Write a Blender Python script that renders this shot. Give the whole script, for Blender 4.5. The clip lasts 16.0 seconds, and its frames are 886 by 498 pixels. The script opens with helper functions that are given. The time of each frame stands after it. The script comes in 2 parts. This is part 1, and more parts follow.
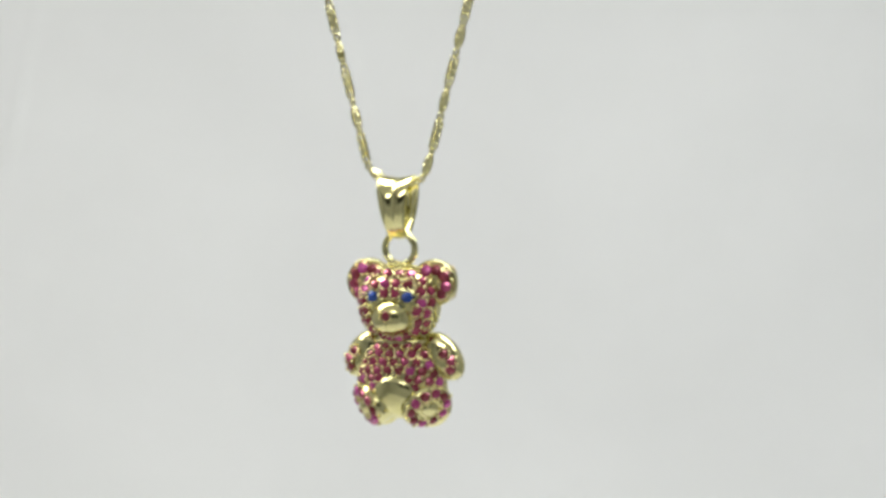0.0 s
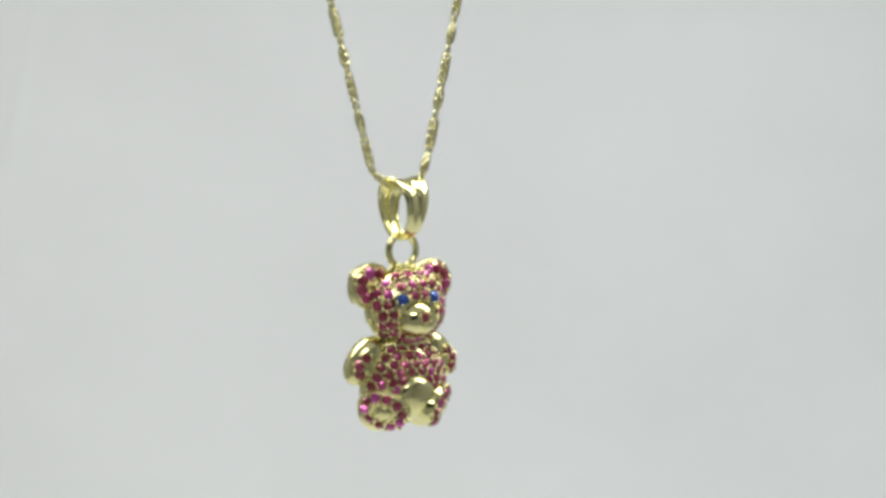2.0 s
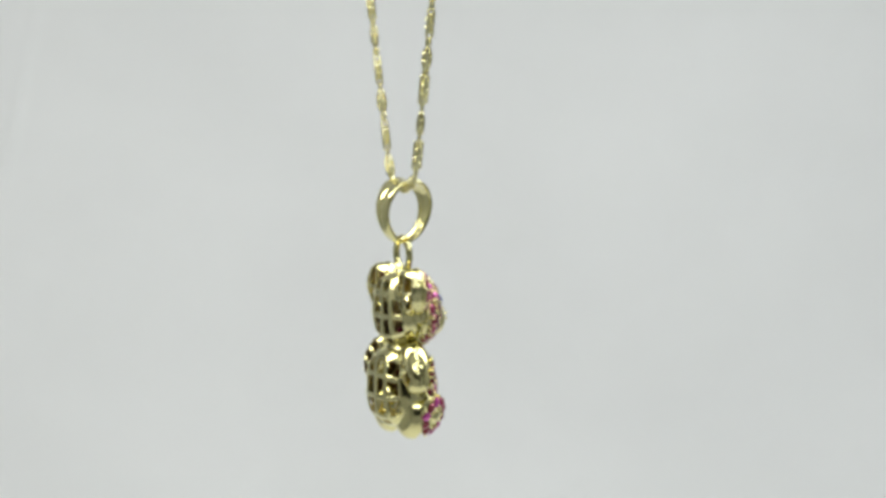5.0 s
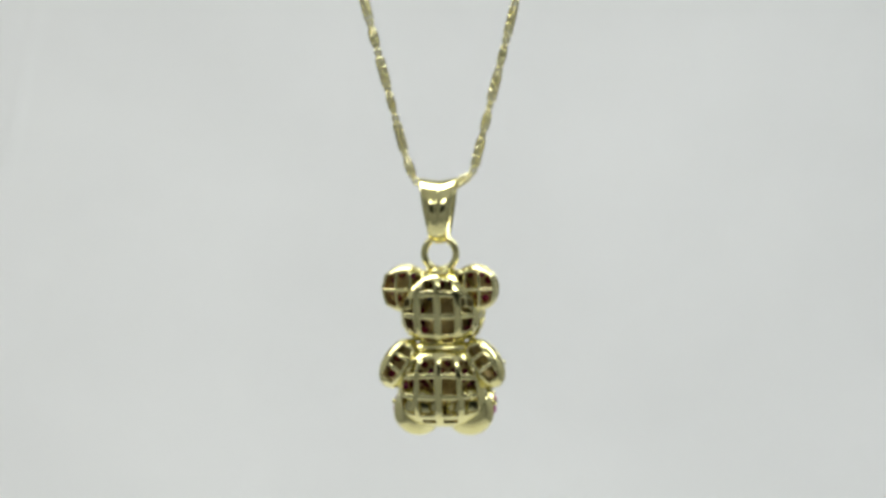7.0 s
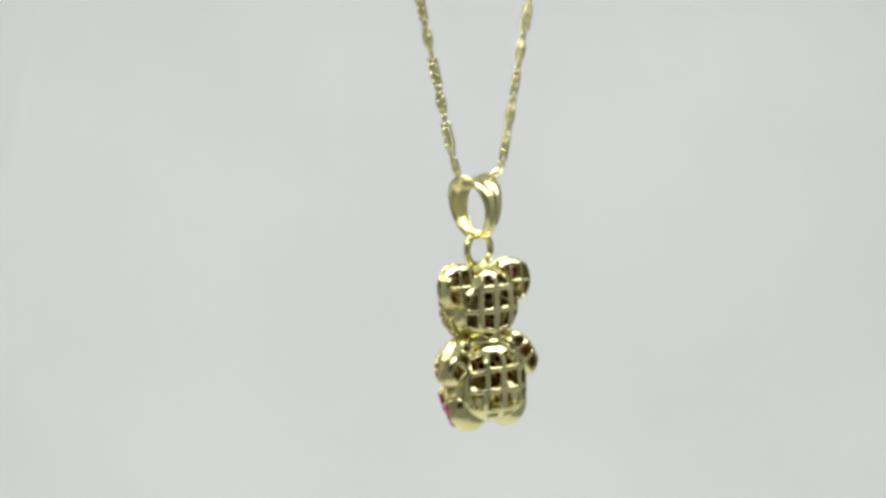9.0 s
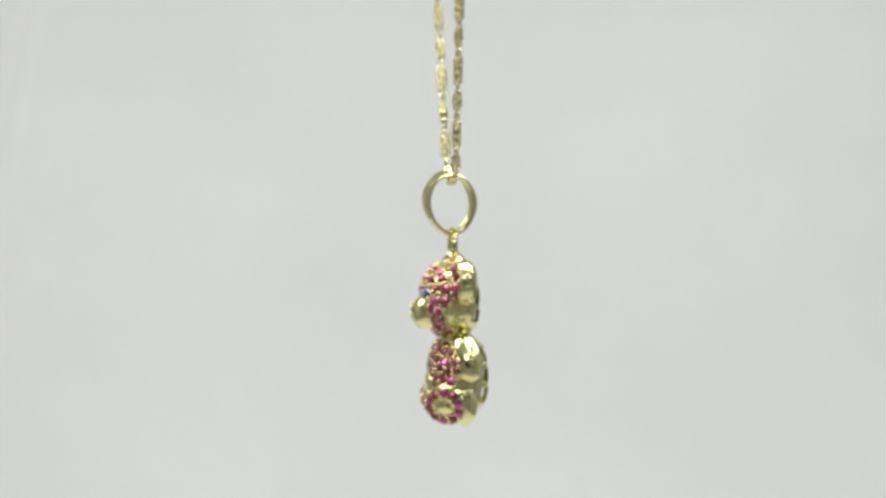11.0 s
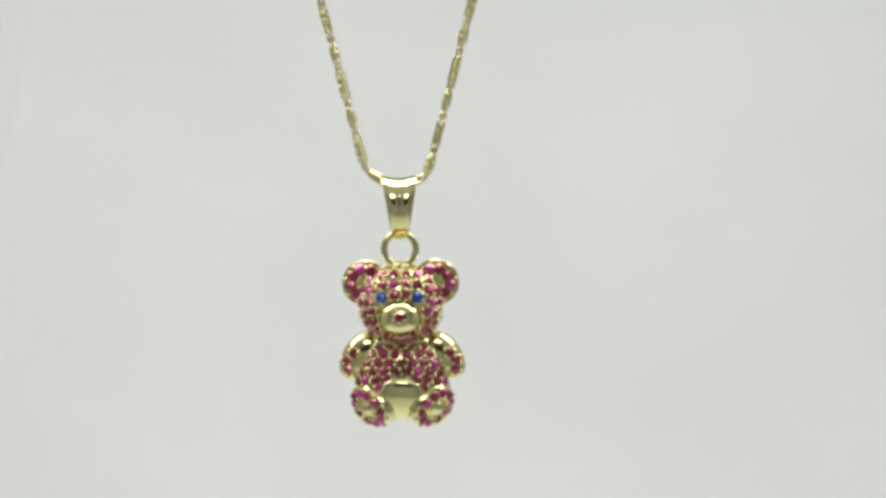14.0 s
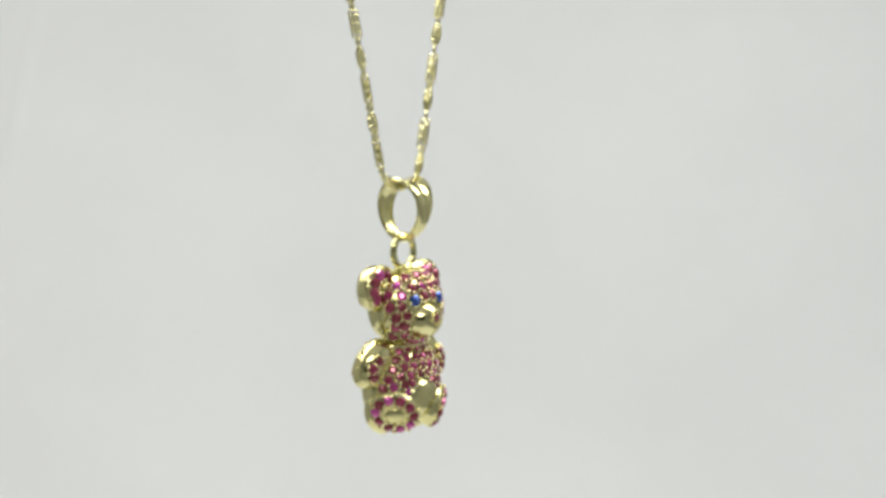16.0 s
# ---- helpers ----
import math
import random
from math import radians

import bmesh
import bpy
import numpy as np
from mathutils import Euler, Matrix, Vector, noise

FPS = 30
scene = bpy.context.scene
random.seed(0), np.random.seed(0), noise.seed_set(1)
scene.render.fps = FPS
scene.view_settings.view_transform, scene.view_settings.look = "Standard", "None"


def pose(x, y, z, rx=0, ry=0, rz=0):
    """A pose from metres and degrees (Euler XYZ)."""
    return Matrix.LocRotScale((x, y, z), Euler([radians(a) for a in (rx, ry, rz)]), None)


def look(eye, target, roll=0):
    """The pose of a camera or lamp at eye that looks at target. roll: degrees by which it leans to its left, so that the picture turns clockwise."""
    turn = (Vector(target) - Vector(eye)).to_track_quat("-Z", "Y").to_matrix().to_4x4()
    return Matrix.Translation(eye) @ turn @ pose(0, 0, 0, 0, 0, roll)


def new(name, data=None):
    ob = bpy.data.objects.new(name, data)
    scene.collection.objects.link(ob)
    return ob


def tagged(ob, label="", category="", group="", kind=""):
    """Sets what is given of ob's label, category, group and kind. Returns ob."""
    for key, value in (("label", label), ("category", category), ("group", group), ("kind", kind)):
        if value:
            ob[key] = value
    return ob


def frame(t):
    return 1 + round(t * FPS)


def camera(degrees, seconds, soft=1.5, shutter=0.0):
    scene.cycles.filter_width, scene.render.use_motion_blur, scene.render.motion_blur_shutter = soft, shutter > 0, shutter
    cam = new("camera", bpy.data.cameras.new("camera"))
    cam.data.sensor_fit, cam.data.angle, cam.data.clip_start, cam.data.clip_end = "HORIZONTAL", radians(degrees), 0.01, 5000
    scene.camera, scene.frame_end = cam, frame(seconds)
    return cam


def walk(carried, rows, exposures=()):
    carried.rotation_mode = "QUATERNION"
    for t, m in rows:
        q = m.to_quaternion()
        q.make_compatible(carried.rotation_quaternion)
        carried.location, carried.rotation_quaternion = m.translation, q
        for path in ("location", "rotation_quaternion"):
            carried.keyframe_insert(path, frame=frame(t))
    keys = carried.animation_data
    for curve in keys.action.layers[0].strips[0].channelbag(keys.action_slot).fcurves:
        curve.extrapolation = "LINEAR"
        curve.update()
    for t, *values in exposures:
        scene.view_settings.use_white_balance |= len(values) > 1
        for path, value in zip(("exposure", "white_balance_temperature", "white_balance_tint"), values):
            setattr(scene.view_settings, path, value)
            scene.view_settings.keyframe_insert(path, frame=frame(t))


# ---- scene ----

# ---------------------------------------------------------------- camera
MM = 0.001
HANG = 0.25                      # height of the jump ring above the booth floor
cam = camera(16.0, 16.0, soft=3.4)
EYE = (0.0, -0.380 * math.cos(radians(6)), HANG + 0.380 * math.sin(radians(6)))
VIEW = look(EYE, (0, 0, HANG), -0.8)
walk(cam, [(0.0, VIEW), (16.0, VIEW)], exposures=[(0.0, 0.07, 6510, 10), (1.0, 0.0, 6440, 10), (2.5, -0.03, 6390, 9), (4.0, -0.02, 6390, 9), (6.5, -0.01, 6430, 9),
                                          (8.0, 0.01, 6440, 9), (10.5, 0.04, 6510, 10), (12.0, 0.07, 6540, 10), (14.5, 0.08, 6550, 10), (16.0, 0.08, 6540, 10)])

# ---------------------------------------------------------------- light
world = bpy.data.worlds.new("world")
scene.world = world
world.use_nodes = True
world.node_tree.nodes["Background"].inputs["Color"].default_value = (0.8, 0.9, 1.0, 1)
world.node_tree.nodes["Background"].inputs["Strength"].default_value = 0.02


def lamp(name, eye, target, sx, sy, watts, colour):
    data = bpy.data.lights.new(name, "AREA")
    data.shape, data.size, data.size_y, data.energy, data.color = "RECTANGLE", sx, sy, watts, colour
    ob = new(name, data)
    ob.matrix_world = look(eye, target)
    return ob


lamp("ceiling_led_panel", (-0.15, 0.05, 0.445), (-0.12, 0.05, 0.0), 0.09, 0.44, 0.985, (1.0, 0.985, 0.935))
lamp("ceiling_led_panel", (0.15, 0.05, 0.445), (0.12, 0.05, 0.0), 0.09, 0.44, 0.985, (0.94, 0.975, 1.0))
lamp("front_led_panel", (0.0, -0.26, 0.43), (0.0, 0.1, 0.2), 0.16, 0.04, 0.19, (1.0, 1.0, 0.97))


# ---------------------------------------------------------------- materials
def material(name, base=(0.8, 0.8, 0.8), rough=0.5, metal=0.0):
    m = bpy.data.materials.new(name)
    m.use_nodes = True
    b = m.node_tree.nodes["Principled BSDF"]
    b.inputs["Base Color"].default_value = (*base, 1)
    b.inputs["Roughness"].default_value = rough
    b.inputs["Metallic"].default_value = metal
    return m, m.node_tree, b


def node(tree, kind, **sockets):
    n = tree.nodes.new(kind)
    for k, v in sockets.items():
        n.inputs[k.replace("_", " ")].default_value = v
    return n


def grained(name, dark, light, rough, metal, scale, bump, detail=3.0, fine=0.0):
    """A surface whose colour and relief vary at two scales; scale is per unit of the mesh."""
    m, tree, b = material(name, light, rough, metal)
    at = tree.nodes.new("ShaderNodeTexCoord")
    big = node(tree, "ShaderNodeTexNoise", Scale=scale, Detail=detail)
    small = node(tree, "ShaderNodeTexNoise", Scale=scale * 9, Detail=2.0)
    tree.links.new(at.outputs["Object"], big.inputs["Vector"])
    tree.links.new(at.outputs["Object"], small.inputs["Vector"])
    ramp = tree.nodes.new("ShaderNodeValToRGB")
    ramp.color_ramp.elements[0].position, ramp.color_ramp.elements[1].position = 0.35, 0.65
    ramp.color_ramp.elements[0].color, ramp.color_ramp.elements[1].color = (*dark, 1), (*light, 1)
    tree.links.new(big.outputs["Fac"], ramp.inputs["Fac"])
    tree.links.new(ramp.outputs["Color"], b.inputs["Base Color"])
    spread = node(tree, "ShaderNodeMapRange", From_Min=0.3, From_Max=0.7, To_Min=rough * 0.75, To_Max=rough * 1.35)
    tree.links.new(small.outputs["Fac"], spread.inputs["Value"])
    tree.links.new(spread.outputs["Result"], b.inputs["Roughness"])
    lift = node(tree, "ShaderNodeBump", Strength=bump, Distance=fine or 0.00005)
    tree.links.new(small.outputs["Fac"], lift.inputs["Height"])
    tree.links.new(lift.outputs["Normal"], b.inputs["Normal"])
    return m


GOLD = grained("polished_gold", (0.80, 0.735, 0.35), (0.86, 0.80, 0.42), 0.12, 1.0, 0.35, 0.30)
GOLD_CHAIN = grained("chain_gold", (0.82, 0.765, 0.42), (0.90, 0.85, 0.53), 0.18, 1.0, 0.6, 0.30)
# rough cast inner walls; the shade inside the hollows is darkened into their colour
SHADED_RAW_GOLD = grained("shaded_raw_cast_gold", (0.40, 0.30, 0.13), (0.60, 0.47, 0.21), 0.32, 1.0, 0.5, 0.9)
PAPER = grained("white_paper", (0.78, 0.785, 0.775), (0.82, 0.825, 0.815), 0.75, 0.0, 14, 0.05)
BOARD = grained("booth_board", (0.77, 0.775, 0.77), (0.81, 0.815, 0.81), 0.6, 0.0, 20, 0.05)
SIDES = grained("grey_board", (0.28, 0.285, 0.28), (0.33, 0.335, 0.33), 0.6, 0.0, 20, 0.05)
DARK_LINING = grained("dark_box_lining", (0.035, 0.035, 0.037), (0.05, 0.05, 0.052), 0.85, 0.0, 40, 0.2)


def gem_material(name, colours, rough):
    """Stones made half metallic in place of inner sparkle: their facets mirror the light in the stone's own colour."""
    m, tree, b = material(name, colours[0], rough, 0.5)
    info = tree.nodes.new("ShaderNodeObjectInfo")
    ramp = tree.nodes.new("ShaderNodeValToRGB")
    els = ramp.color_ramp.elements
    els[0].color, els[1].color = (*colours[0], 1), (*colours[-1], 1)
    for i, c in enumerate(colours[1:-1], 1):
        els.new(i / (len(colours) - 1)).color = (*c, 1)
    tree.links.new(info.outputs["Random"], ramp.inputs["Fac"])
    tree.links.new(ramp.outputs["Color"], b.inputs["Base Color"])
    b.inputs["IOR"].default_value = 1.77
    b.inputs["Coat Weight"].default_value = 0.7
    b.inputs["Coat Roughness"].default_value = 0.03
    return m


# the last, brightest magenta puts pink glints into some stones' colour
RUBY = gem_material("ruby", [(0.26, 0.034, 0.046), (0.33, 0.042, 0.068), (0.42, 0.05, 0.115), (0.66, 0.10, 0.40)], 0.06)
SAPPHIRE = gem_material("sapphire", [(0.02, 0.06, 0.34), (0.03, 0.10, 0.46)], 0.08)


# ---------------------------------------------------------------- mesh helpers
def part(name, bm, mat, parent, label="", smooth=True):
    me = bpy.data.meshes.new(name)
    bm.normal_update()
    bm.to_mesh(me)
    bm.free()
    if smooth:
        for p in me.polygons:
            p.use_smooth = True
    me.materials.append(mat)
    ob = new(name, me)
    ob.parent = parent
    if label:
        tagged(ob, label)
    return ob


def box(bm, x0, x1, y0, y1, z0, z1):
    v = [bm.verts.new((x, y, z)) for z in (z0, z1) for y in (y0, y1) for x in (x0, x1)]
    for f in ((0, 2, 3, 1), (4, 5, 7, 6), (0, 1, 5, 4), (2, 6, 7, 3), (0, 4, 6, 2), (1, 3, 7, 5)):
        bm.faces.new([v[i] for i in f])


def tube(bm, points, radius, sides=10, closed=False):
    """A round rod along points; radius may be a function of the share of the way."""
    n = len(points)
    pts = [Vector(p) for p in points]
    rings = []
    for i, p in enumerate(pts):
        a = pts[(i - 1) % n] if closed or i else p
        b = pts[(i + 1) % n] if closed or i < n - 1 else p
        d = (b - a).normalized()
        s = d.cross(Vector((0.31, 0.95, 0.07))).normalized()
        u = s.cross(d)
        r = radius(i / (n - 1)) if callable(radius) else radius
        rings.append([bm.verts.new(p + r * (math.cos(k * 2 * math.pi / sides) * s + math.sin(k * 2 * math.pi / sides) * u)) for k in range(sides)])
    for i in range(n if closed else n - 1):
        a, b = rings[i], rings[(i + 1) % n]
        for k in range(sides):
            bm.faces.new((a[k], a[(k + 1) % sides], b[(k + 1) % sides], b[k]))
    if not closed:
        bm.faces.new(rings[0][::-1])
        bm.faces.new(rings[-1])


def ball(bm, centre, r, m=None, seg=8, rings=6):
    bmesh.ops.create_uvsphere(bm, u_segments=seg, v_segments=rings, radius=1.0,
                              matrix=Matrix.Translation(centre) @ (m or Matrix.Identity(4)) @ Matrix.Diagonal((r, r, r, 1) if not isinstance(r, tuple) else (*r, 1)))


class Blob:
    """A rounded cast form: a front half (towards -y) and a back half of their own depths and fullness."""

    def __init__(self, centre, rx, rz, front, back, full_front=2.0, full_back=2.0, turn=(0, 0, 0), taper=0.0, square=2.0):
        self.m = pose(*centre, *turn)
        self.rx, self.rz, self.front, self.back = rx, rz, front, back
        self.ff, self.fb, self.taper, self.n = full_front, full_back, taper, square

    def local(self, u, v, side):
        r = min(1.0, (abs(u) ** self.n + abs(v) ** self.n) ** (1 / self.n))
        if side == "front":
            y = -self.front * math.sqrt(max(0.0, 1 - r ** self.ff))
        else:
            y = self.back * math.sqrt(max(0.0, 1 - r ** self.fb))
        return Vector((u * self.rx * (1 - self.taper * v), y, v * self.rz))

    def at(self, u, v, side="front"):
        """Place and outward direction of the surface at the shares u, v of its half-width and half-height."""
        e = 0.01
        p = self.local(u, v, side)
        a = self.local(u + e, v, side) - self.local(u - e, v, side)
        b = self.local(u, v + e, side) - self.local(u, v - e, side)
        n = a.cross(b).normalized()
        if side == "back":
            n = -n
        return self.m @ p, (self.m.to_3x3() @ n).normalized()

    def mesh(self, cuts_a=(), cuts_b=(), n=40, keep=None, halves=("front", "back")):
        """Both halves; openings through the back where a lies in cuts_a and b in cuts_b and keep(a, b) holds."""
        bm = bmesh.new()
        marks = sorted({round(-1 + 2 * i / n, 4) for i in range(n + 1)})
        bar = 0.26 / max(self.rx, self.rz)

        def fitted(cuts):
            edges = [e for lo, hi in cuts for e in (lo, hi)]
            edges += [e for lo, hi in cuts for k in (0.12, 0.4, 1.0) for e in (lo - k * bar, hi + k * bar)]
            return sorted([m for m in marks if abs(m) == 1.0 or all(abs(m - e) > 0.012 for e in edges)] + edges)
        aa, bb = fitted(cuts_a), fitted(cuts_b)

        def sunk(a, b):
            """How far the rounded edge of the nearest opening lies below the surface."""
            if not cuts_a or not cuts_b:
                return 0.0
            best = 1.0
            for lo, hi in cuts_a:
                for lo2, hi2 in cuts_b:
                    if keep is None or keep((lo + hi) / 2, (lo2 + hi2) / 2):
                        best = min(best, math.hypot(max(lo - a, a - hi, 0), max(lo2 - b, b - hi2, 0)) / bar)
            return 0.17 * (1 - math.sqrt(max(0.0, 1 - (1 - best) ** 2)))
        for side in halves:
            grid = []
            for b in bb:
                row = []
                for a in aa:
                    u, v = a * math.sqrt(1 - b * b / 2), b * math.sqrt(1 - a * a / 2)
                    d = math.hypot(u, v)
                    k = d / (abs(u) ** self.n + abs(v) ** self.n) ** (1 / self.n) if d > 1e-9 else 1.0
                    p = self.local(u * k, v * k, side)
                    if side == "back":
                        p.y -= sunk(a, b)
                    row.append(bm.verts.new(self.m @ p))
                grid.append(row)
            for j in range(len(bb) - 1):
                for i in range(len(aa) - 1):
                    ca, cb = (aa[i] + aa[i + 1]) / 2, (bb[j] + bb[j + 1]) / 2
                    if side == "back" and any(lo < ca < hi and lo2 < cb < hi2 and (keep is None or keep((lo + hi) / 2, (lo2 + hi2) / 2))
                                              for lo, hi in cuts_a for lo2, hi2 in cuts_b):
                        continue
                    q = (grid[j][i], grid[j][i + 1], grid[j + 1][i + 1], grid[j + 1][i])
                    bm.faces.new(q if side == "front" else q[::-1])
        bmesh.ops.remove_doubles(bm, verts=bm.verts, dist=1e-7)
        return bm


def shelled(ob, thick, inside=None):
    mod = ob.modifiers.new("wall", "SOLIDIFY")
    mod.thickness, mod.offset = thick, -1.0
    if inside:
        ob.data.materials.append(inside)
        mod.material_offset = 1
    return ob


# ---------------------------------------------------------------- booth
def slab(name, x0, x1, y0, y1, z0, z1, mat, label, category):
    bm = bmesh.new()
    box(bm, x0, x1, y0, y1, z0, z1)
    return tagged(part(name, bm, mat, None, smooth=False), label, category, kind="structure")


slab("floor", -0.32, 0.32, -0.31, 0.42, -0.01, 0.0, BOARD, "plain white board floor of a small photo booth", "floor")
slab("ceiling", -0.32, 0.32, -0.31, 0.42, 0.46, 0.47, BOARD, "plain white board ceiling of a small photo booth", "ceiling")
slab("wall_west", -0.33, -0.32, -0.31, 0.42, -0.01, 0.47, SIDES, "plain light grey side wall of a small photo booth", "wall")
slab("wall_east", 0.32, 0.33, -0.31, 0.42, -0.01, 0.47, SIDES, "plain light grey side wall of a small photo booth", "wall")
slab("wall_north", -0.33, 0.33, 0.42, 0.43, -0.01, 0.47, BOARD, "plain white back wall of a small photo booth", "wall")
slab("wall_south", -0.33, -0.14, -0.32, -0.31, -0.01, 0.47, SIDES, "plain light grey front wall of a small photo booth", "wall")
slab("wall_south", 0.14, 0.33, -0.32, -0.31, -0.01, 0.47, SIDES, "plain light grey front wall of a small photo booth", "wall")
slab("wall_south", -0.14, 0.14, -0.32, -0.31, 0.36, 0.47, SIDES, "plain light grey front wall of a small photo booth", "wall")
slab("wall_south", -0.14, 0.14, -0.32, -0.31, -0.01, 0.23, SIDES, "plain light grey front wall of a small photo booth", "wall")
# unseen box added behind the front opening, so the gold mirrors something dark
DARK_BOX = "matt dark grey unseen box added round the camera for dark reflections"
slab("dark_box_floor", -0.15, 0.15, -0.52, -0.32, 0.22, 0.23, DARK_LINING, DARK_BOX, "camera hood")
slab("dark_box_ceiling", -0.15, 0.15, -0.52, -0.32, 0.36, 0.37, DARK_LINING, DARK_BOX, "camera hood")
slab("dark_box_wall_west", -0.15, -0.14, -0.52, -0.32, 0.23, 0.36, DARK_LINING, DARK_BOX, "camera hood")
slab("dark_box_wall_east", 0.14, 0.15, -0.52, -0.32, 0.23, 0.36, DARK_LINING, DARK_BOX, "camera hood")
slab("dark_box_wall_south", -0.15, 0.15, -0.53, -0.52, 0.22, 0.37, DARK_LINING, DARK_BOX, "camera hood")


def build_backdrop():
    """A paper sweep with one faint soft crease."""
    bm = bmesh.new()
    path = [(-0.2 + 0.02 * i, 0.002) for i in range(20)]
    for i in range(13):
        a = math.pi / 2 * i / 12
        path.append((0.2 + 0.18 * math.sin(a), 0.002 + 0.18 * (1 - math.cos(a))))
    path += [(0.38, 0.182 + 0.004 * i) for i in range(1, 66)]
    xs = sorted({round(-0.3 + 0.6 * i / 60, 5) for i in range(61)} | {round(-0.115 + 0.0006 * i, 5) for i in range(50)})
    grid = []
    for s, (y, z) in enumerate(path):
        row = []
        for x in xs:
            lean = 0.0
            if z > 0.18:
                c = -0.1028 + 0.22 * (z - 0.241)
                h = math.exp(-((z - 0.243) / 0.014) ** 2) + 0.35 * math.exp(-((z - 0.275) / 0.02) ** 2)
                lean = 0.0006 * h * math.exp(-((x - c) / 0.0015) ** 2)
            row.append(bm.verts.new((x, y - lean, z)))
        grid.append(row)
    for a, b in zip(grid, grid[1:]):
        for i in range(len(xs) - 1):
            bm.faces.new((a[i], a[i + 1], b[i + 1], b[i]))
    ob = part("backdrop", bm, PAPER, None)
    shelled(ob, 0.0004)
    return tagged(ob, "smooth off-white paper backdrop with a faint crease", "backdrop", kind="structure")


build_backdrop()


# ---------------------------------------------------------------- pendant (millimetres in its own space)
def gem_mesh(name, r, mat):
    """A brilliant-cut stone, table towards +z, girdle at z = 0."""
    bm = bmesh.new()
    n = 8

    def ring(share, z, shift):
        return [bm.verts.new((share * r * math.cos((k + shift) * 2 * math.pi / n), share * r * math.sin((k + shift) * 2 * math.pi / n), z * r)) for k in range(n)]
    table, crown, girdle, waist = ring(0.34, 0.50, 0.0), ring(0.74, 0.34, 0.5), ring(1.0, 0.0, 0.0), ring(0.55, -0.85, 0.5)
    tip = bm.verts.new((0, 0, -1.35 * r))
    bm.faces.new(table)
    for k in range(n):
        j = (k + 1) % n
        bm.faces.new((table[k], table[j], crown[k]))
        bm.faces.new((table[j], crown[j], crown[k]))
        bm.faces.new((crown[k], girdle[j], girdle[k]))
        bm.faces.new((crown[k], crown[j], girdle[j]))
        bm.faces.new((girdle[j], girdle[k], waist[k]))
        bm.faces.new((waist[k], waist[j], girdle[j]))
        bm.faces.new((waist[j], waist[k], tip))
    bmesh.ops.recalc_face_normals(bm, faces=bm.faces)
    me = bpy.data.meshes.new(name)
    bm.to_mesh(me)
    bm.free()
    me.materials.append(mat)
    return me


def set_stones(parent, spots, mesh, name="stone", lift=0.06, beads=None, r=0.62, label=""):
    """Stones with their tables along the surface's outward direction, and gold beads round each."""
    rnd = random.Random(len(spots) * 7 + 3)
    for p, n in spots:
        q = (n + Vector((rnd.uniform(-0.2, 0.2), rnd.uniform(-0.2, 0.2), rnd.uniform(-0.2, 0.2)))).to_track_quat("Z", "Y").to_matrix().to_4x4()
        ob = new(name, mesh)
        ob.parent = parent
        ob.matrix_basis = Matrix.Translation(p + n * lift) @ q @ pose(0, 0, 0, 0, 0, rnd.uniform(0, 36))
        if label:
            tagged(ob, label)
        if beads is not None:
            q = n.to_track_quat("Z", "Y").to_matrix()
            for k in range(6):
                a = math.pi / 6 + k * math.pi / 3 + rnd.uniform(-0.2, 0.2)
                c = p + q @ Vector((math.cos(a) * r * 1.1, math.sin(a) * r * 1.1, 0.10))
                if all((c - o).length > 0.52 for o in beads):
                    beads.append(c)


def ring_of_stones(parent, blob, radius, angles, mesh, reach, beads, closed=False):
    """Stones on a ring over the front of a blob, with beads between them on either side."""
    spots = [blob.at(radius * math.cos(radians(a)), radius * math.sin(radians(a))) for a in angles]
    set_stones(parent, spots[:-1] if closed else spots, mesh, lift=0.05)
    for a, b in zip(angles, angles[1:]):
        for share in reach:
            p, n = blob.at(share * math.cos(radians((a + b) / 2)), share * math.sin(radians((a + b) / 2)))
            beads.append(p + n * 0.06)


def bead_part(parent, beads, r=0.27):
    bm = bmesh.new()
    for c in beads:
        ball(bm, c, r, seg=8, rings=5)
    tagged(part("bead_setting", bm, GOLD, parent, "tiny gold beads holding the stones"), kind="stuff")


HEAD = Blob((0, -0.1, -6.45), 4.95, 4.6, 3.7, 3.1, 2.4, 5.0, taper=0.05, square=2.1)
BODY = Blob((0, 0.2, -15.7), 5.4, 5.05, 3.15, 3.75, 2.2, 4.2, taper=0.13, square=2.5)


def mirrored(blob, places):
    """Spots on the front of a blob above the given x and z, on both sides of the middle."""
    spots = []
    for x, z in places:
        for s in ((1, -1) if x else (1,)):
            v = (z - blob.m.translation.z) / blob.rz
            spots.append(blob.at(s * x / (blob.rx * (1 - blob.taper * v)), v))
    return spots


def bead_line(blob, places, beads, gap=0.42):
    """Beads at even gaps along a line over the front of a blob, on both sides."""
    for s in (1, -1):
        last = None
        for i in range(200):
            t = i / 199 * (len(places) - 1)
            k = min(int(t), len(places) - 2)
            (x0, z0), (x1, z1) = places[k], places[k + 1]
            x, z = x0 + (x1 - x0) * (t - k), z0 + (z1 - z0) * (t - k)
            v = (z - blob.m.translation.z) / blob.rz
            p, n = blob.at(s * x / (blob.rx * (1 - blob.taper * v)), v)
            if last is None or (p - last).length > gap:
                beads.append(p + n * 0.05)
                last = p


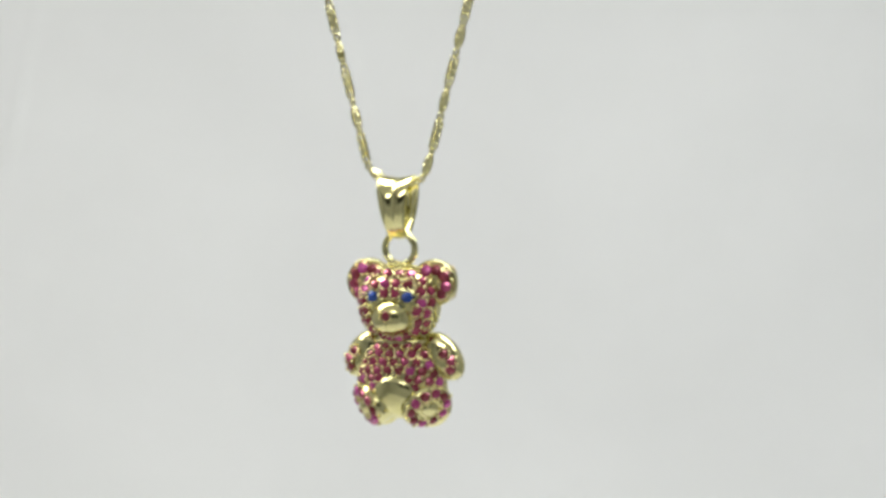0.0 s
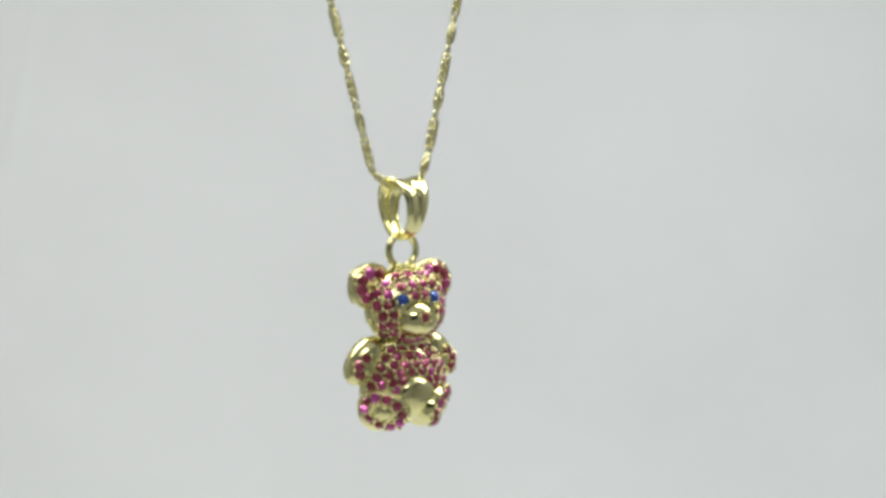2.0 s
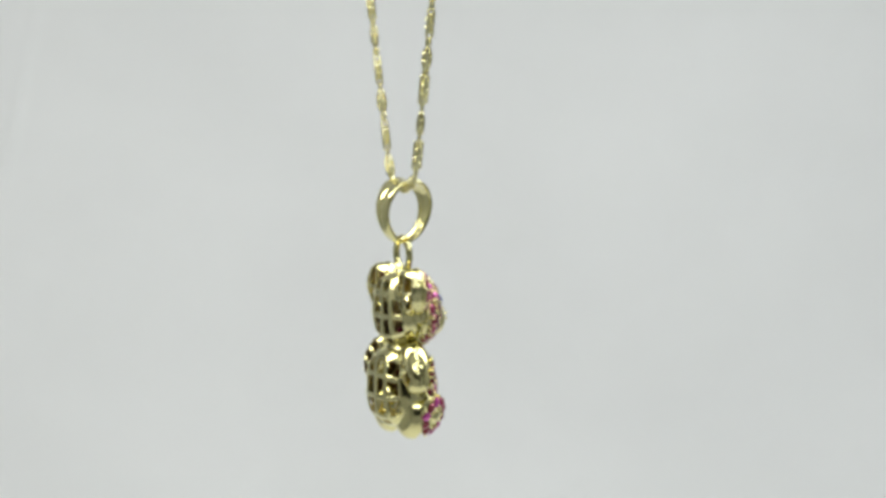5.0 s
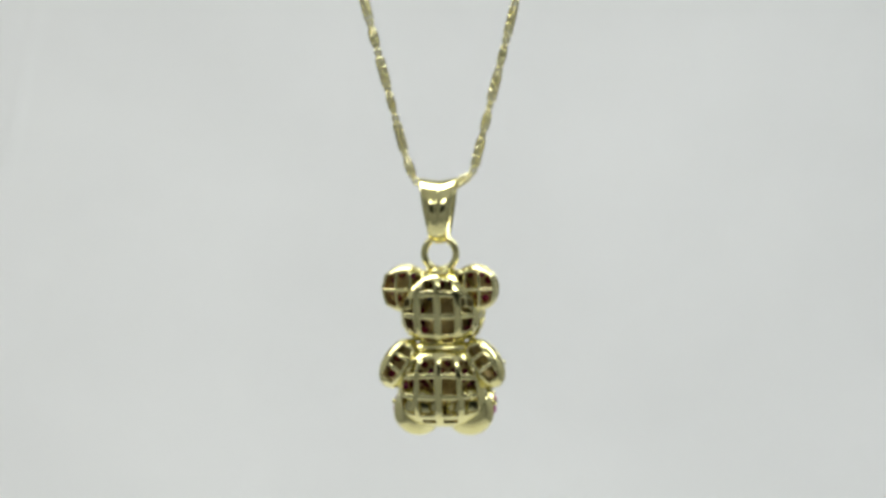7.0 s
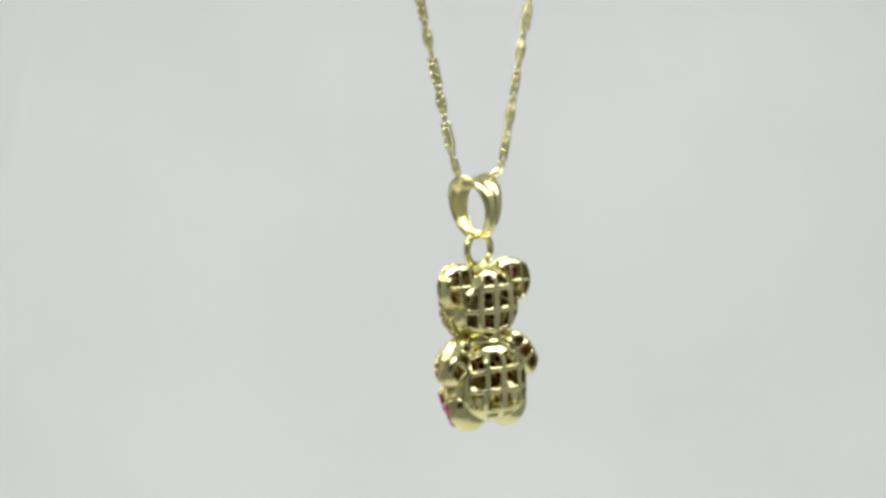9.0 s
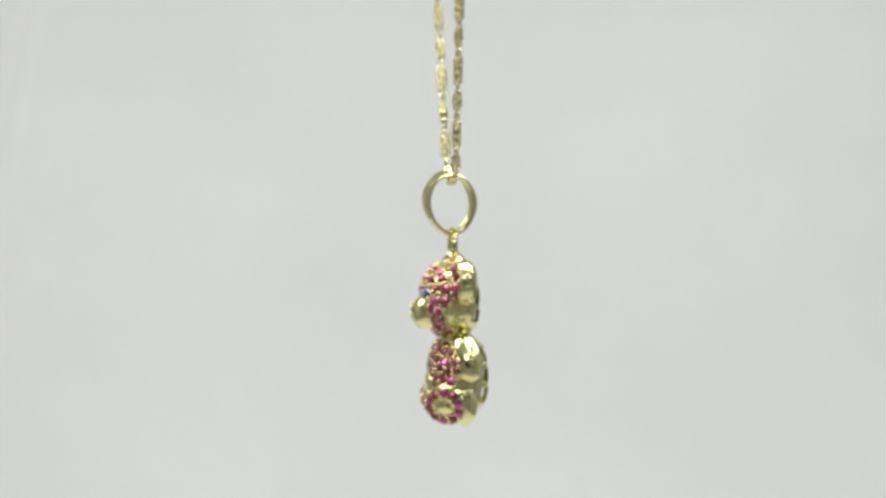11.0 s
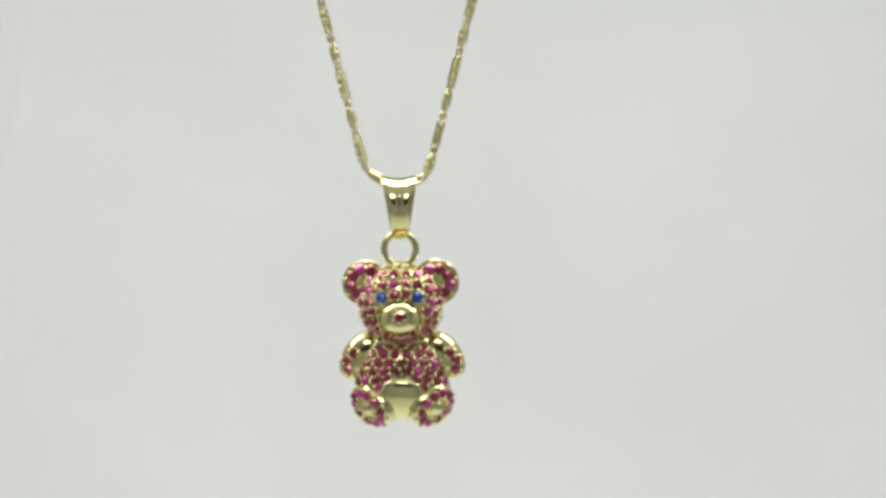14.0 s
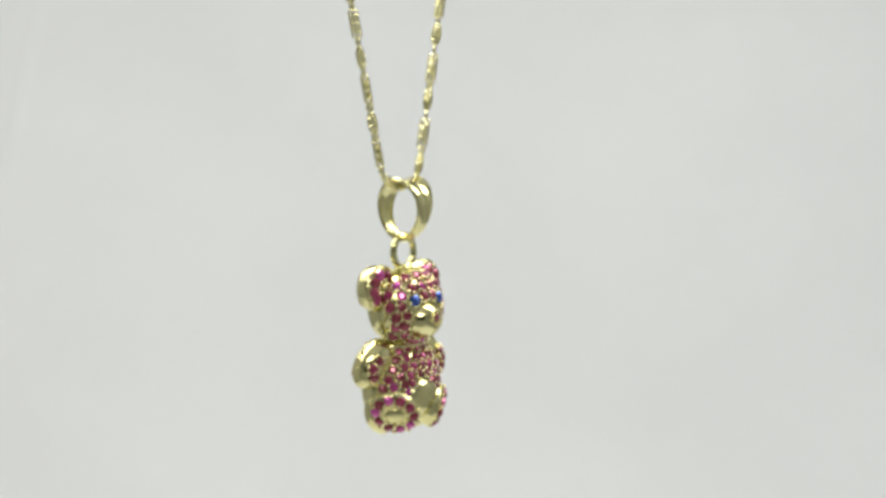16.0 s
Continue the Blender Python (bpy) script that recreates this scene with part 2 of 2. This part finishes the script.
def build_pendant():
    thing = new("bear_pendant")
    tagged(thing, "pale gold bear pendant paved with pink-red stones on a chain", "pendant")
    ruby = gem_mesh("stone", 0.72, RUBY)
    small = gem_mesh("stone", 0.64, RUBY)
    sapphire = gem_mesh("eye", 0.74, SAPPHIRE)
    nose = gem_mesh("nose", 0.72, RUBY)

    # head, hollow, with openings through its back
    lines4 = [(-0.84, -0.60), (-0.40, -0.10), (0.10, 0.40), (0.60, 0.84)]
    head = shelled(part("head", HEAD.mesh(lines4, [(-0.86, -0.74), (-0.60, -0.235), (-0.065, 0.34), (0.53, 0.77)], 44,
                        lambda a, b: abs(a) + abs(b) < 1.35), GOLD, thing, "hollow gold head with square openings in its back"), 0.28, SHADED_RAW_GOLD)
    beads = []

    crown = [(0.74, -2.72), (2.15, -2.85), (0.74, -3.88), (2.15, -4.02), (3.45, -3.75), (0.74, -4.98), (3.55, -4.9), (4.4, -4.85)]
    cheeks = [(3.75, -6.15), (3.2, -7.2), (4.2, -7.45), (3.2, -8.45), (3.95, -8.65), (2.75, -9.5), (1.55, -10.25), (0.5, -10.45)]
    temples = [(4.62, -6.2), (3.5, -9.75)]
    set_stones(head, mirrored(HEAD, crown + cheeks + temples), ruby, beads=beads)
    bead_line(HEAD, [(0.2, -1.95), (1.4, -2.0), (2.6, -2.35), (3.9, -3.3), (4.55, -4.4), (4.84, -5.6), (4.86, -7.0), (4.72, -8.3), (4.2, -9.4), (3.2, -10.3)], beads, 0.5)
    bead_line(HEAD, [(0.2, -5.68), (1.3, -5.68)], beads, 0.52)
    for s in (-1, 1):
        u, v = s * 2.25 / HEAD.rx, (-5.45 + 6.45) / HEAD.rz
        set_stones(head, [HEAD.at(u, v)], sapphire, "eye", 0.16, beads, 0.68, "round blue stone eye")
    bead_part(head, beads)

    # muzzle with its stone nose and the mouth line
    muzzle_blob = Blob((0, -2.1, -7.9), 2.72, 2.4, 2.95, 0.3, 2.5, 2.0)
    muzzle = part("muzzle", muzzle_blob.mesh(n=24, halves=("front",)), GOLD, thing, "smooth polished gold muzzle")
    spot = muzzle_blob.at(0.0, 0.12)
    marks = []
    set_stones(muzzle, [spot], nose, "nose", -0.22, marks, 0.72, "pink-red stone nose held by gold beads")
    bead_part(muzzle, marks, 0.16)
    bm = bmesh.new()
    tube(bm, [muzzle_blob.at(0, v)[0] + muzzle_blob.at(0, v)[1] * 0.02 for v in [-0.2 - 0.05 * i for i in range(13)]], 0.07, 6)
    part("mouth_line", bm, GOLD, muzzle)

    # ears
    for s in (-1, 1):
        ear_blob = Blob((s * 4.18, 1.0, -4.05), 2.85, 2.8, 1.4, 1.25, 6.0, 4.0, (0, 0, s * 2))
        ear = shelled(part("ear", ear_blob.mesh([(-0.82, -0.38), (-0.22, 0.24), (0.40, 0.82)], [(-0.72, -0.08), (0.09, 0.72)], 32,
                                      lambda a, b: abs(a) < 0.5 or abs(b) < 0.45), GOLD, thing,
                           "round gold ear with a rim of stones"), 0.35, SHADED_RAW_GOLD)
        beads = []
        turn = [66, 108, 149, 190, 230] if s < 0 else [114, 72, 31, -10, -50]
        ring_of_stones(ear, ear_blob, 0.62, turn, ruby, (0.36, 0.86), beads)
        bead_part(ear, beads)
        bm = bmesh.new()
        c, n = ear_blob.at(-s * 0.16, -0.12)
        ball(bm, c, (0.8, 0.4, 1.15), seg=16, rings=10)
        part("inner_ear", bm, GOLD, ear)
        bm = bmesh.new()
        rim = [ear_blob.at(0.93 * math.cos(a), 0.93 * math.sin(a)) for a in [i * 2 * math.pi / 48 for i in range(48)]]
        tube(bm, [p + n * 0.05 for p, n in rim], 0.2, 6, True)
        part("rim", bm, GOLD, ear)

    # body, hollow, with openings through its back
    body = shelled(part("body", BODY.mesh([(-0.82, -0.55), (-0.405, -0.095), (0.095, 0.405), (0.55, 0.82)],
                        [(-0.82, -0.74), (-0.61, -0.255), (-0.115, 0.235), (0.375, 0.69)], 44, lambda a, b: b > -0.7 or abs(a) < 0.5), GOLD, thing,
                        "hollow gold body with square openings in its back"), 0.28, SHADED_RAW_GOLD)
    beads = []

    bib = [(0.00, -11.5), (1.43, -11.5), (2.59, -11.75), (0.72, -12.5), (2.15, -12.5), (3.47, -12.65), (0.00, -13.45), (1.43, -13.45), (2.81, -13.5),
           (4.12, -13.75), (0.72, -14.4), (2.15, -14.45), (3.52, -14.55), (4.68, -14.85), (1.93, -15.4), (3.14, -15.5), (4.29, -15.75), (5.17, -15.9), (2.75, -16.3)]
    set_stones(body, mirrored(BODY, bib), small, beads=beads)
    for drop in (0.0, 0.46):
        bead_line(BODY, [(2.0, -17.0 - drop), (3.2, -17.1 - drop), (4.4, -16.85 - drop), (5.4, -16.5 - drop)], beads, 0.46)
    bead_line(BODY, [(3.0, -11.2), (3.7, -12.3), (4.6, -13.6), (5.2, -14.9), (5.4, -16.6)], beads)
    bead_part(body, beads)
    c, n = BODY.at(0.0, -0.38)
    belly_blob = Blob(c + n * -0.3, 2.85, 2.5, 1.0, 0.1, 2.5, 2.0, (math.degrees(math.atan2(-n.z, -n.y)) + 3, 0, 0))
    part("belly", belly_blob.mesh(n=24, halves=("front",)), GOLD, thing, "smooth domed gold belly")
    bm = bmesh.new()
    ball(bm, (0, 0.2, -11.2), (3.7, 2.1, 1.1), seg=32, rings=12)
    part("neck", bm, GOLD, thing)

    # arms
    for s in (-1, 1):
        arm_blob = Blob((s * 5.12, 0.85, -12.98), 2.1, 3.32, 1.8, 1.8, 2.6, 2.6, (0, s * -35, s * 12))
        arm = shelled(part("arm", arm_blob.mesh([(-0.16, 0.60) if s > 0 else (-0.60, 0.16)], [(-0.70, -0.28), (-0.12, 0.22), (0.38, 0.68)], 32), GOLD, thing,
                           "rounded gold arm set with a few stones"), 0.35, SHADED_RAW_GOLD)
        beads = []
        spots = [arm_blob.at(s * a, b) for a, b in ((0.24, 0.06), (0.34, -0.32), (0.0, -0.56))]
        set_stones(arm, spots, ruby, beads=beads)
        bead_part(arm, beads)

    # legs, and feet with their soles turned outwards and a little down
    for s in (-1, 1):
        leg_blob = Blob((s * 3.12, 0.7, -18.7), 2.98, 3.0, 1.0, 1.75, 2.4, 2.4, (0, s * -20, 0))
        part("leg", leg_blob.mesh(n=28), GOLD, thing, "stubby polished gold leg")
        foot_blob = Blob((0, 0, 0), 3.22, 2.58, 0.95, 3.2, 4.0, 3.2)
        foot_blob.m = pose(s * 3.62, -1.3, -18.75, 22, 0, s * 48) @ pose(0, 0, 0, 0, s * -24, 0)
        foot = part("foot", foot_blob.mesh(n=28), GOLD, thing, "rounded gold foot with a paved sole")
        beads = []
        ring_of_stones(foot, foot_blob, 0.74, [20 + 36 * i for i in range(11)], small, (0.50, 0.93), beads, True)
        bead_part(foot, beads)
        bm = bmesh.new()
        c, n = foot_blob.at(0.0, 0.0)
        ball(bm, (0, 0, 0), (1.15, 1.0, 0.45), n.to_track_quat("Z", "Y").to_matrix().to_4x4(), 20, 10)
        bmesh.ops.translate(bm, verts=bm.verts, vec=c)
        part("foot_pad", bm, GOLD, foot, "smooth gold foot pad")

    # jump ring soldered on the head
    bm = bmesh.new()
    tube(bm, [(1.92 * math.cos(a), 0.0, 0.05 + 1.92 * math.sin(a)) for a in [i * 2 * math.pi / 40 for i in range(40)]], 0.42, 10, True)
    part("jump_ring", bm, GOLD, thing, "round gold jump ring")

    bm = bmesh.new()
    ball(bm, (0, 0, -2.05), (1.3, 1.0, 0.55), seg=20, rings=10)
    part("ring_seat", bm, GOLD, thing)

    # bail: a tapered, ridged band bent into a loop
    bm = bmesh.new()
    n, m = 72, 24
    grid = []
    for i in range(n):
        a = 2 * math.pi * i / n
        c = math.cos(a)
        z = 4.95 + 4.15 * c
        depth = 3.75 * math.sin(a) * (1 - 0.16 * (1 - c) / 2) - 0.05 * z
        out = Vector((0, math.sin(a) * 1.0, c * 0.95)).normalized()
        t = (1 + c) / 2
        w = 1.0 + 1.12 * t ** 1.2
        row = []
        for k in range(m + 1):
            e = -1 + 2 * k / m
            ridge = 0.34 * abs(math.sin(math.pi * e)) ** 0.8 * min(1.0, 1.5 * t) * (1 - 0.8 * t ** 3) - 0.4 + (-0.2 + 0.55 * t ** 5) * e * e
            row.append(bm.verts.new(Vector((w * e, depth, z)) + out * ridge))
        grid.append(row)
    for i in range(n):
        for k in range(m):
            bm.faces.new((grid[i][k], grid[i][k + 1], grid[(i + 1) % n][k + 1], grid[(i + 1) % n][k]))
    bmesh.ops.recalc_face_normals(bm, faces=bm.faces)
    bmesh.ops.rotate(bm, verts=bm.verts, cent=(0, 0, 0), matrix=Matrix.Rotation(radians(4), 3, "Z"))
    shelled(part("bail", bm, GOLD, thing, "tapered gold bail with rounded ridges"), 0.42)
    thing.scale = (MM, MM, MM)
    return thing


# ---------------------------------------------------------------- chain (millimetres in its own space)
def long_link_mesh():
    """A pierced tablet: two crossed frames with a zigzag of hammered scrolls between their rails."""
    bm = bmesh.new()
    for side in (0, 1):
        edge = []
        for x, z, a0 in ((0.20, 1.50, 0), (-0.20, 1.50, 90), (-0.20, -1.50, 180), (0.20, -1.50, 270)):
            for k in range(4):
                a = radians(a0 + 30 * k)
                p = (x + 0.16 * math.cos(a), z + 0.2 * math.sin(a))
                edge.append((p[0], 0, p[1]) if side == 0 else (0, p[0] * 0.9, p[1]))
        tube(bm, edge, 0.11, 6, True)
    tube(bm, [(0, 0, -1.15), (0, 0, 1.15)], 0.2, 8)
    for i in range(5):
        z = -1.0 + 0.5 * i
        off = 0.09 * (-1) ** i
        ball(bm, (off, -off, z), (0.37, 0.35, 0.23), pose(0, 0, 0, 0, 24 * (-1) ** i, 45), seg=10, rings=7)
    return bm


def oval_link_mesh():
    """A pierced spindle: four bowed rails round a row of scrolls."""
    bm = bmesh.new()
    for k in range(4):
        a = k * math.pi / 2
        rail = [(0.36 * math.cos(a) * math.sin(t), 0.34 * math.sin(a) * math.sin(t), -1.42 * math.cos(t)) for t in [math.pi * i / 10 for i in range(11)]]
        tube(bm, rail, 0.115, 6)
    ball(bm, (0, 0, 0), (0.27, 0.26, 1.2), seg=8, rings=8)
    for i in range(4):
        z = -0.72 + 0.48 * i
        ball(bm, (0.06 * (-1) ** i, 0.06 * (-1) ** i, z), (0.38, 0.36, 0.22), pose(0, 0, 0, 0, 26 * (-1) ** i, 45), seg=10, rings=7)
    return bm


def ring_link_mesh():
    bm = bmesh.new()
    tube(bm, [(0.20 * math.cos(a), 0, 0.46 * math.sin(a)) for a in [i * 2 * math.pi / 14 for i in range(14)]], 0.16, 6, True)
    return bm


def mesh_of(name, bm, mat):
    me = bpy.data.meshes.new(name)
    bm.to_mesh(me)
    bm.free()
    for p in me.polygons:
        p.use_smooth = True
    me.materials.append(mat)
    return me


def build_chain():
    thing = new("necklace_chain")
    tagged(thing, "fine yellow gold chain of alternating tablet and oval links", "chain")
    top = 208.0
    left = [(-9.18 - 0.262 * (top - 29.7), top), (-9.18, 29.7), (-4.05, 9.7), (-3.2, 8.75)]
    right = [(3.0, 8.6), (3.65, 9.9), (8.85, 29.7), (8.85 + 0.25 * (top - 29.7), top)]
    ends = left + [(-1.7, 7.9), (0.0, 7.7), (1.7, 7.9)] + right
    # arc length along the polyline, from the bend at the left of the bail
    pts = [Vector((x, 0.0, z)) for x, z in ends]
    way = [0.0]
    for a, b in zip(pts, pts[1:]):
        way.append(way[-1] + (b - a).length)
    start = way[2] - 0.65

    def place(s):
        s = min(max(s, 0.0), way[-1])
        for i in range(len(pts) - 1):
            if s <= way[i + 1]:
                return pts[i].lerp(pts[i + 1], (s - way[i]) / (way[i + 1] - way[i]))
        return pts[-1]
    long_me = mesh_of("tablet_link", long_link_mesh(), GOLD_CHAIN)
    oval_me = mesh_of("oval_link", oval_link_mesh(), GOLD_CHAIN)
    ring_me = mesh_of("ring_link", ring_link_mesh(), GOLD_CHAIN)
    rnd = random.Random(5)
    unit = ((0.0, 3.7, long_me, "tablet_link"), (3.5, 4.3, ring_me, "ring_link"), (4.1, 7.2, oval_me, "oval_link"), (7.05, 8.1, ring_me, "ring_link"))
    cycle = 8.0
    k = math.floor((0 - start) / cycle) - 1
    while start + k * cycle < way[-1]:
        # tablets lie just above the left bend, so the unit runs upwards there
        for a, b, me, name in unit:
            s0, s1 = start - k * cycle - a, start - k * cycle - b
            if s1 < 0 or s0 > way[-1]:
                continue
            p, q = place(s0), place(s1)
            d = (q - p).normalized()
            ob = new(name, me)
            ob.parent = thing
            turn = d.to_track_quat("Z", "Y").to_matrix().to_4x4()
            spin = rnd.uniform(-35, 35) + (90 if name == "ring_link" else 0)
            ob.matrix_basis = Matrix.Translation((p + q) / 2) @ turn @ pose(0, 0, 0, 0, 0, spin) @ Matrix.Diagonal((1.36, 1.36, 1.0, 1.0))
        k += 1
        if start - k * cycle < -cycle:
            break
    thing.scale = (MM, MM, MM)
    return thing


PENDANT = build_pendant()
CHAIN = build_chain()


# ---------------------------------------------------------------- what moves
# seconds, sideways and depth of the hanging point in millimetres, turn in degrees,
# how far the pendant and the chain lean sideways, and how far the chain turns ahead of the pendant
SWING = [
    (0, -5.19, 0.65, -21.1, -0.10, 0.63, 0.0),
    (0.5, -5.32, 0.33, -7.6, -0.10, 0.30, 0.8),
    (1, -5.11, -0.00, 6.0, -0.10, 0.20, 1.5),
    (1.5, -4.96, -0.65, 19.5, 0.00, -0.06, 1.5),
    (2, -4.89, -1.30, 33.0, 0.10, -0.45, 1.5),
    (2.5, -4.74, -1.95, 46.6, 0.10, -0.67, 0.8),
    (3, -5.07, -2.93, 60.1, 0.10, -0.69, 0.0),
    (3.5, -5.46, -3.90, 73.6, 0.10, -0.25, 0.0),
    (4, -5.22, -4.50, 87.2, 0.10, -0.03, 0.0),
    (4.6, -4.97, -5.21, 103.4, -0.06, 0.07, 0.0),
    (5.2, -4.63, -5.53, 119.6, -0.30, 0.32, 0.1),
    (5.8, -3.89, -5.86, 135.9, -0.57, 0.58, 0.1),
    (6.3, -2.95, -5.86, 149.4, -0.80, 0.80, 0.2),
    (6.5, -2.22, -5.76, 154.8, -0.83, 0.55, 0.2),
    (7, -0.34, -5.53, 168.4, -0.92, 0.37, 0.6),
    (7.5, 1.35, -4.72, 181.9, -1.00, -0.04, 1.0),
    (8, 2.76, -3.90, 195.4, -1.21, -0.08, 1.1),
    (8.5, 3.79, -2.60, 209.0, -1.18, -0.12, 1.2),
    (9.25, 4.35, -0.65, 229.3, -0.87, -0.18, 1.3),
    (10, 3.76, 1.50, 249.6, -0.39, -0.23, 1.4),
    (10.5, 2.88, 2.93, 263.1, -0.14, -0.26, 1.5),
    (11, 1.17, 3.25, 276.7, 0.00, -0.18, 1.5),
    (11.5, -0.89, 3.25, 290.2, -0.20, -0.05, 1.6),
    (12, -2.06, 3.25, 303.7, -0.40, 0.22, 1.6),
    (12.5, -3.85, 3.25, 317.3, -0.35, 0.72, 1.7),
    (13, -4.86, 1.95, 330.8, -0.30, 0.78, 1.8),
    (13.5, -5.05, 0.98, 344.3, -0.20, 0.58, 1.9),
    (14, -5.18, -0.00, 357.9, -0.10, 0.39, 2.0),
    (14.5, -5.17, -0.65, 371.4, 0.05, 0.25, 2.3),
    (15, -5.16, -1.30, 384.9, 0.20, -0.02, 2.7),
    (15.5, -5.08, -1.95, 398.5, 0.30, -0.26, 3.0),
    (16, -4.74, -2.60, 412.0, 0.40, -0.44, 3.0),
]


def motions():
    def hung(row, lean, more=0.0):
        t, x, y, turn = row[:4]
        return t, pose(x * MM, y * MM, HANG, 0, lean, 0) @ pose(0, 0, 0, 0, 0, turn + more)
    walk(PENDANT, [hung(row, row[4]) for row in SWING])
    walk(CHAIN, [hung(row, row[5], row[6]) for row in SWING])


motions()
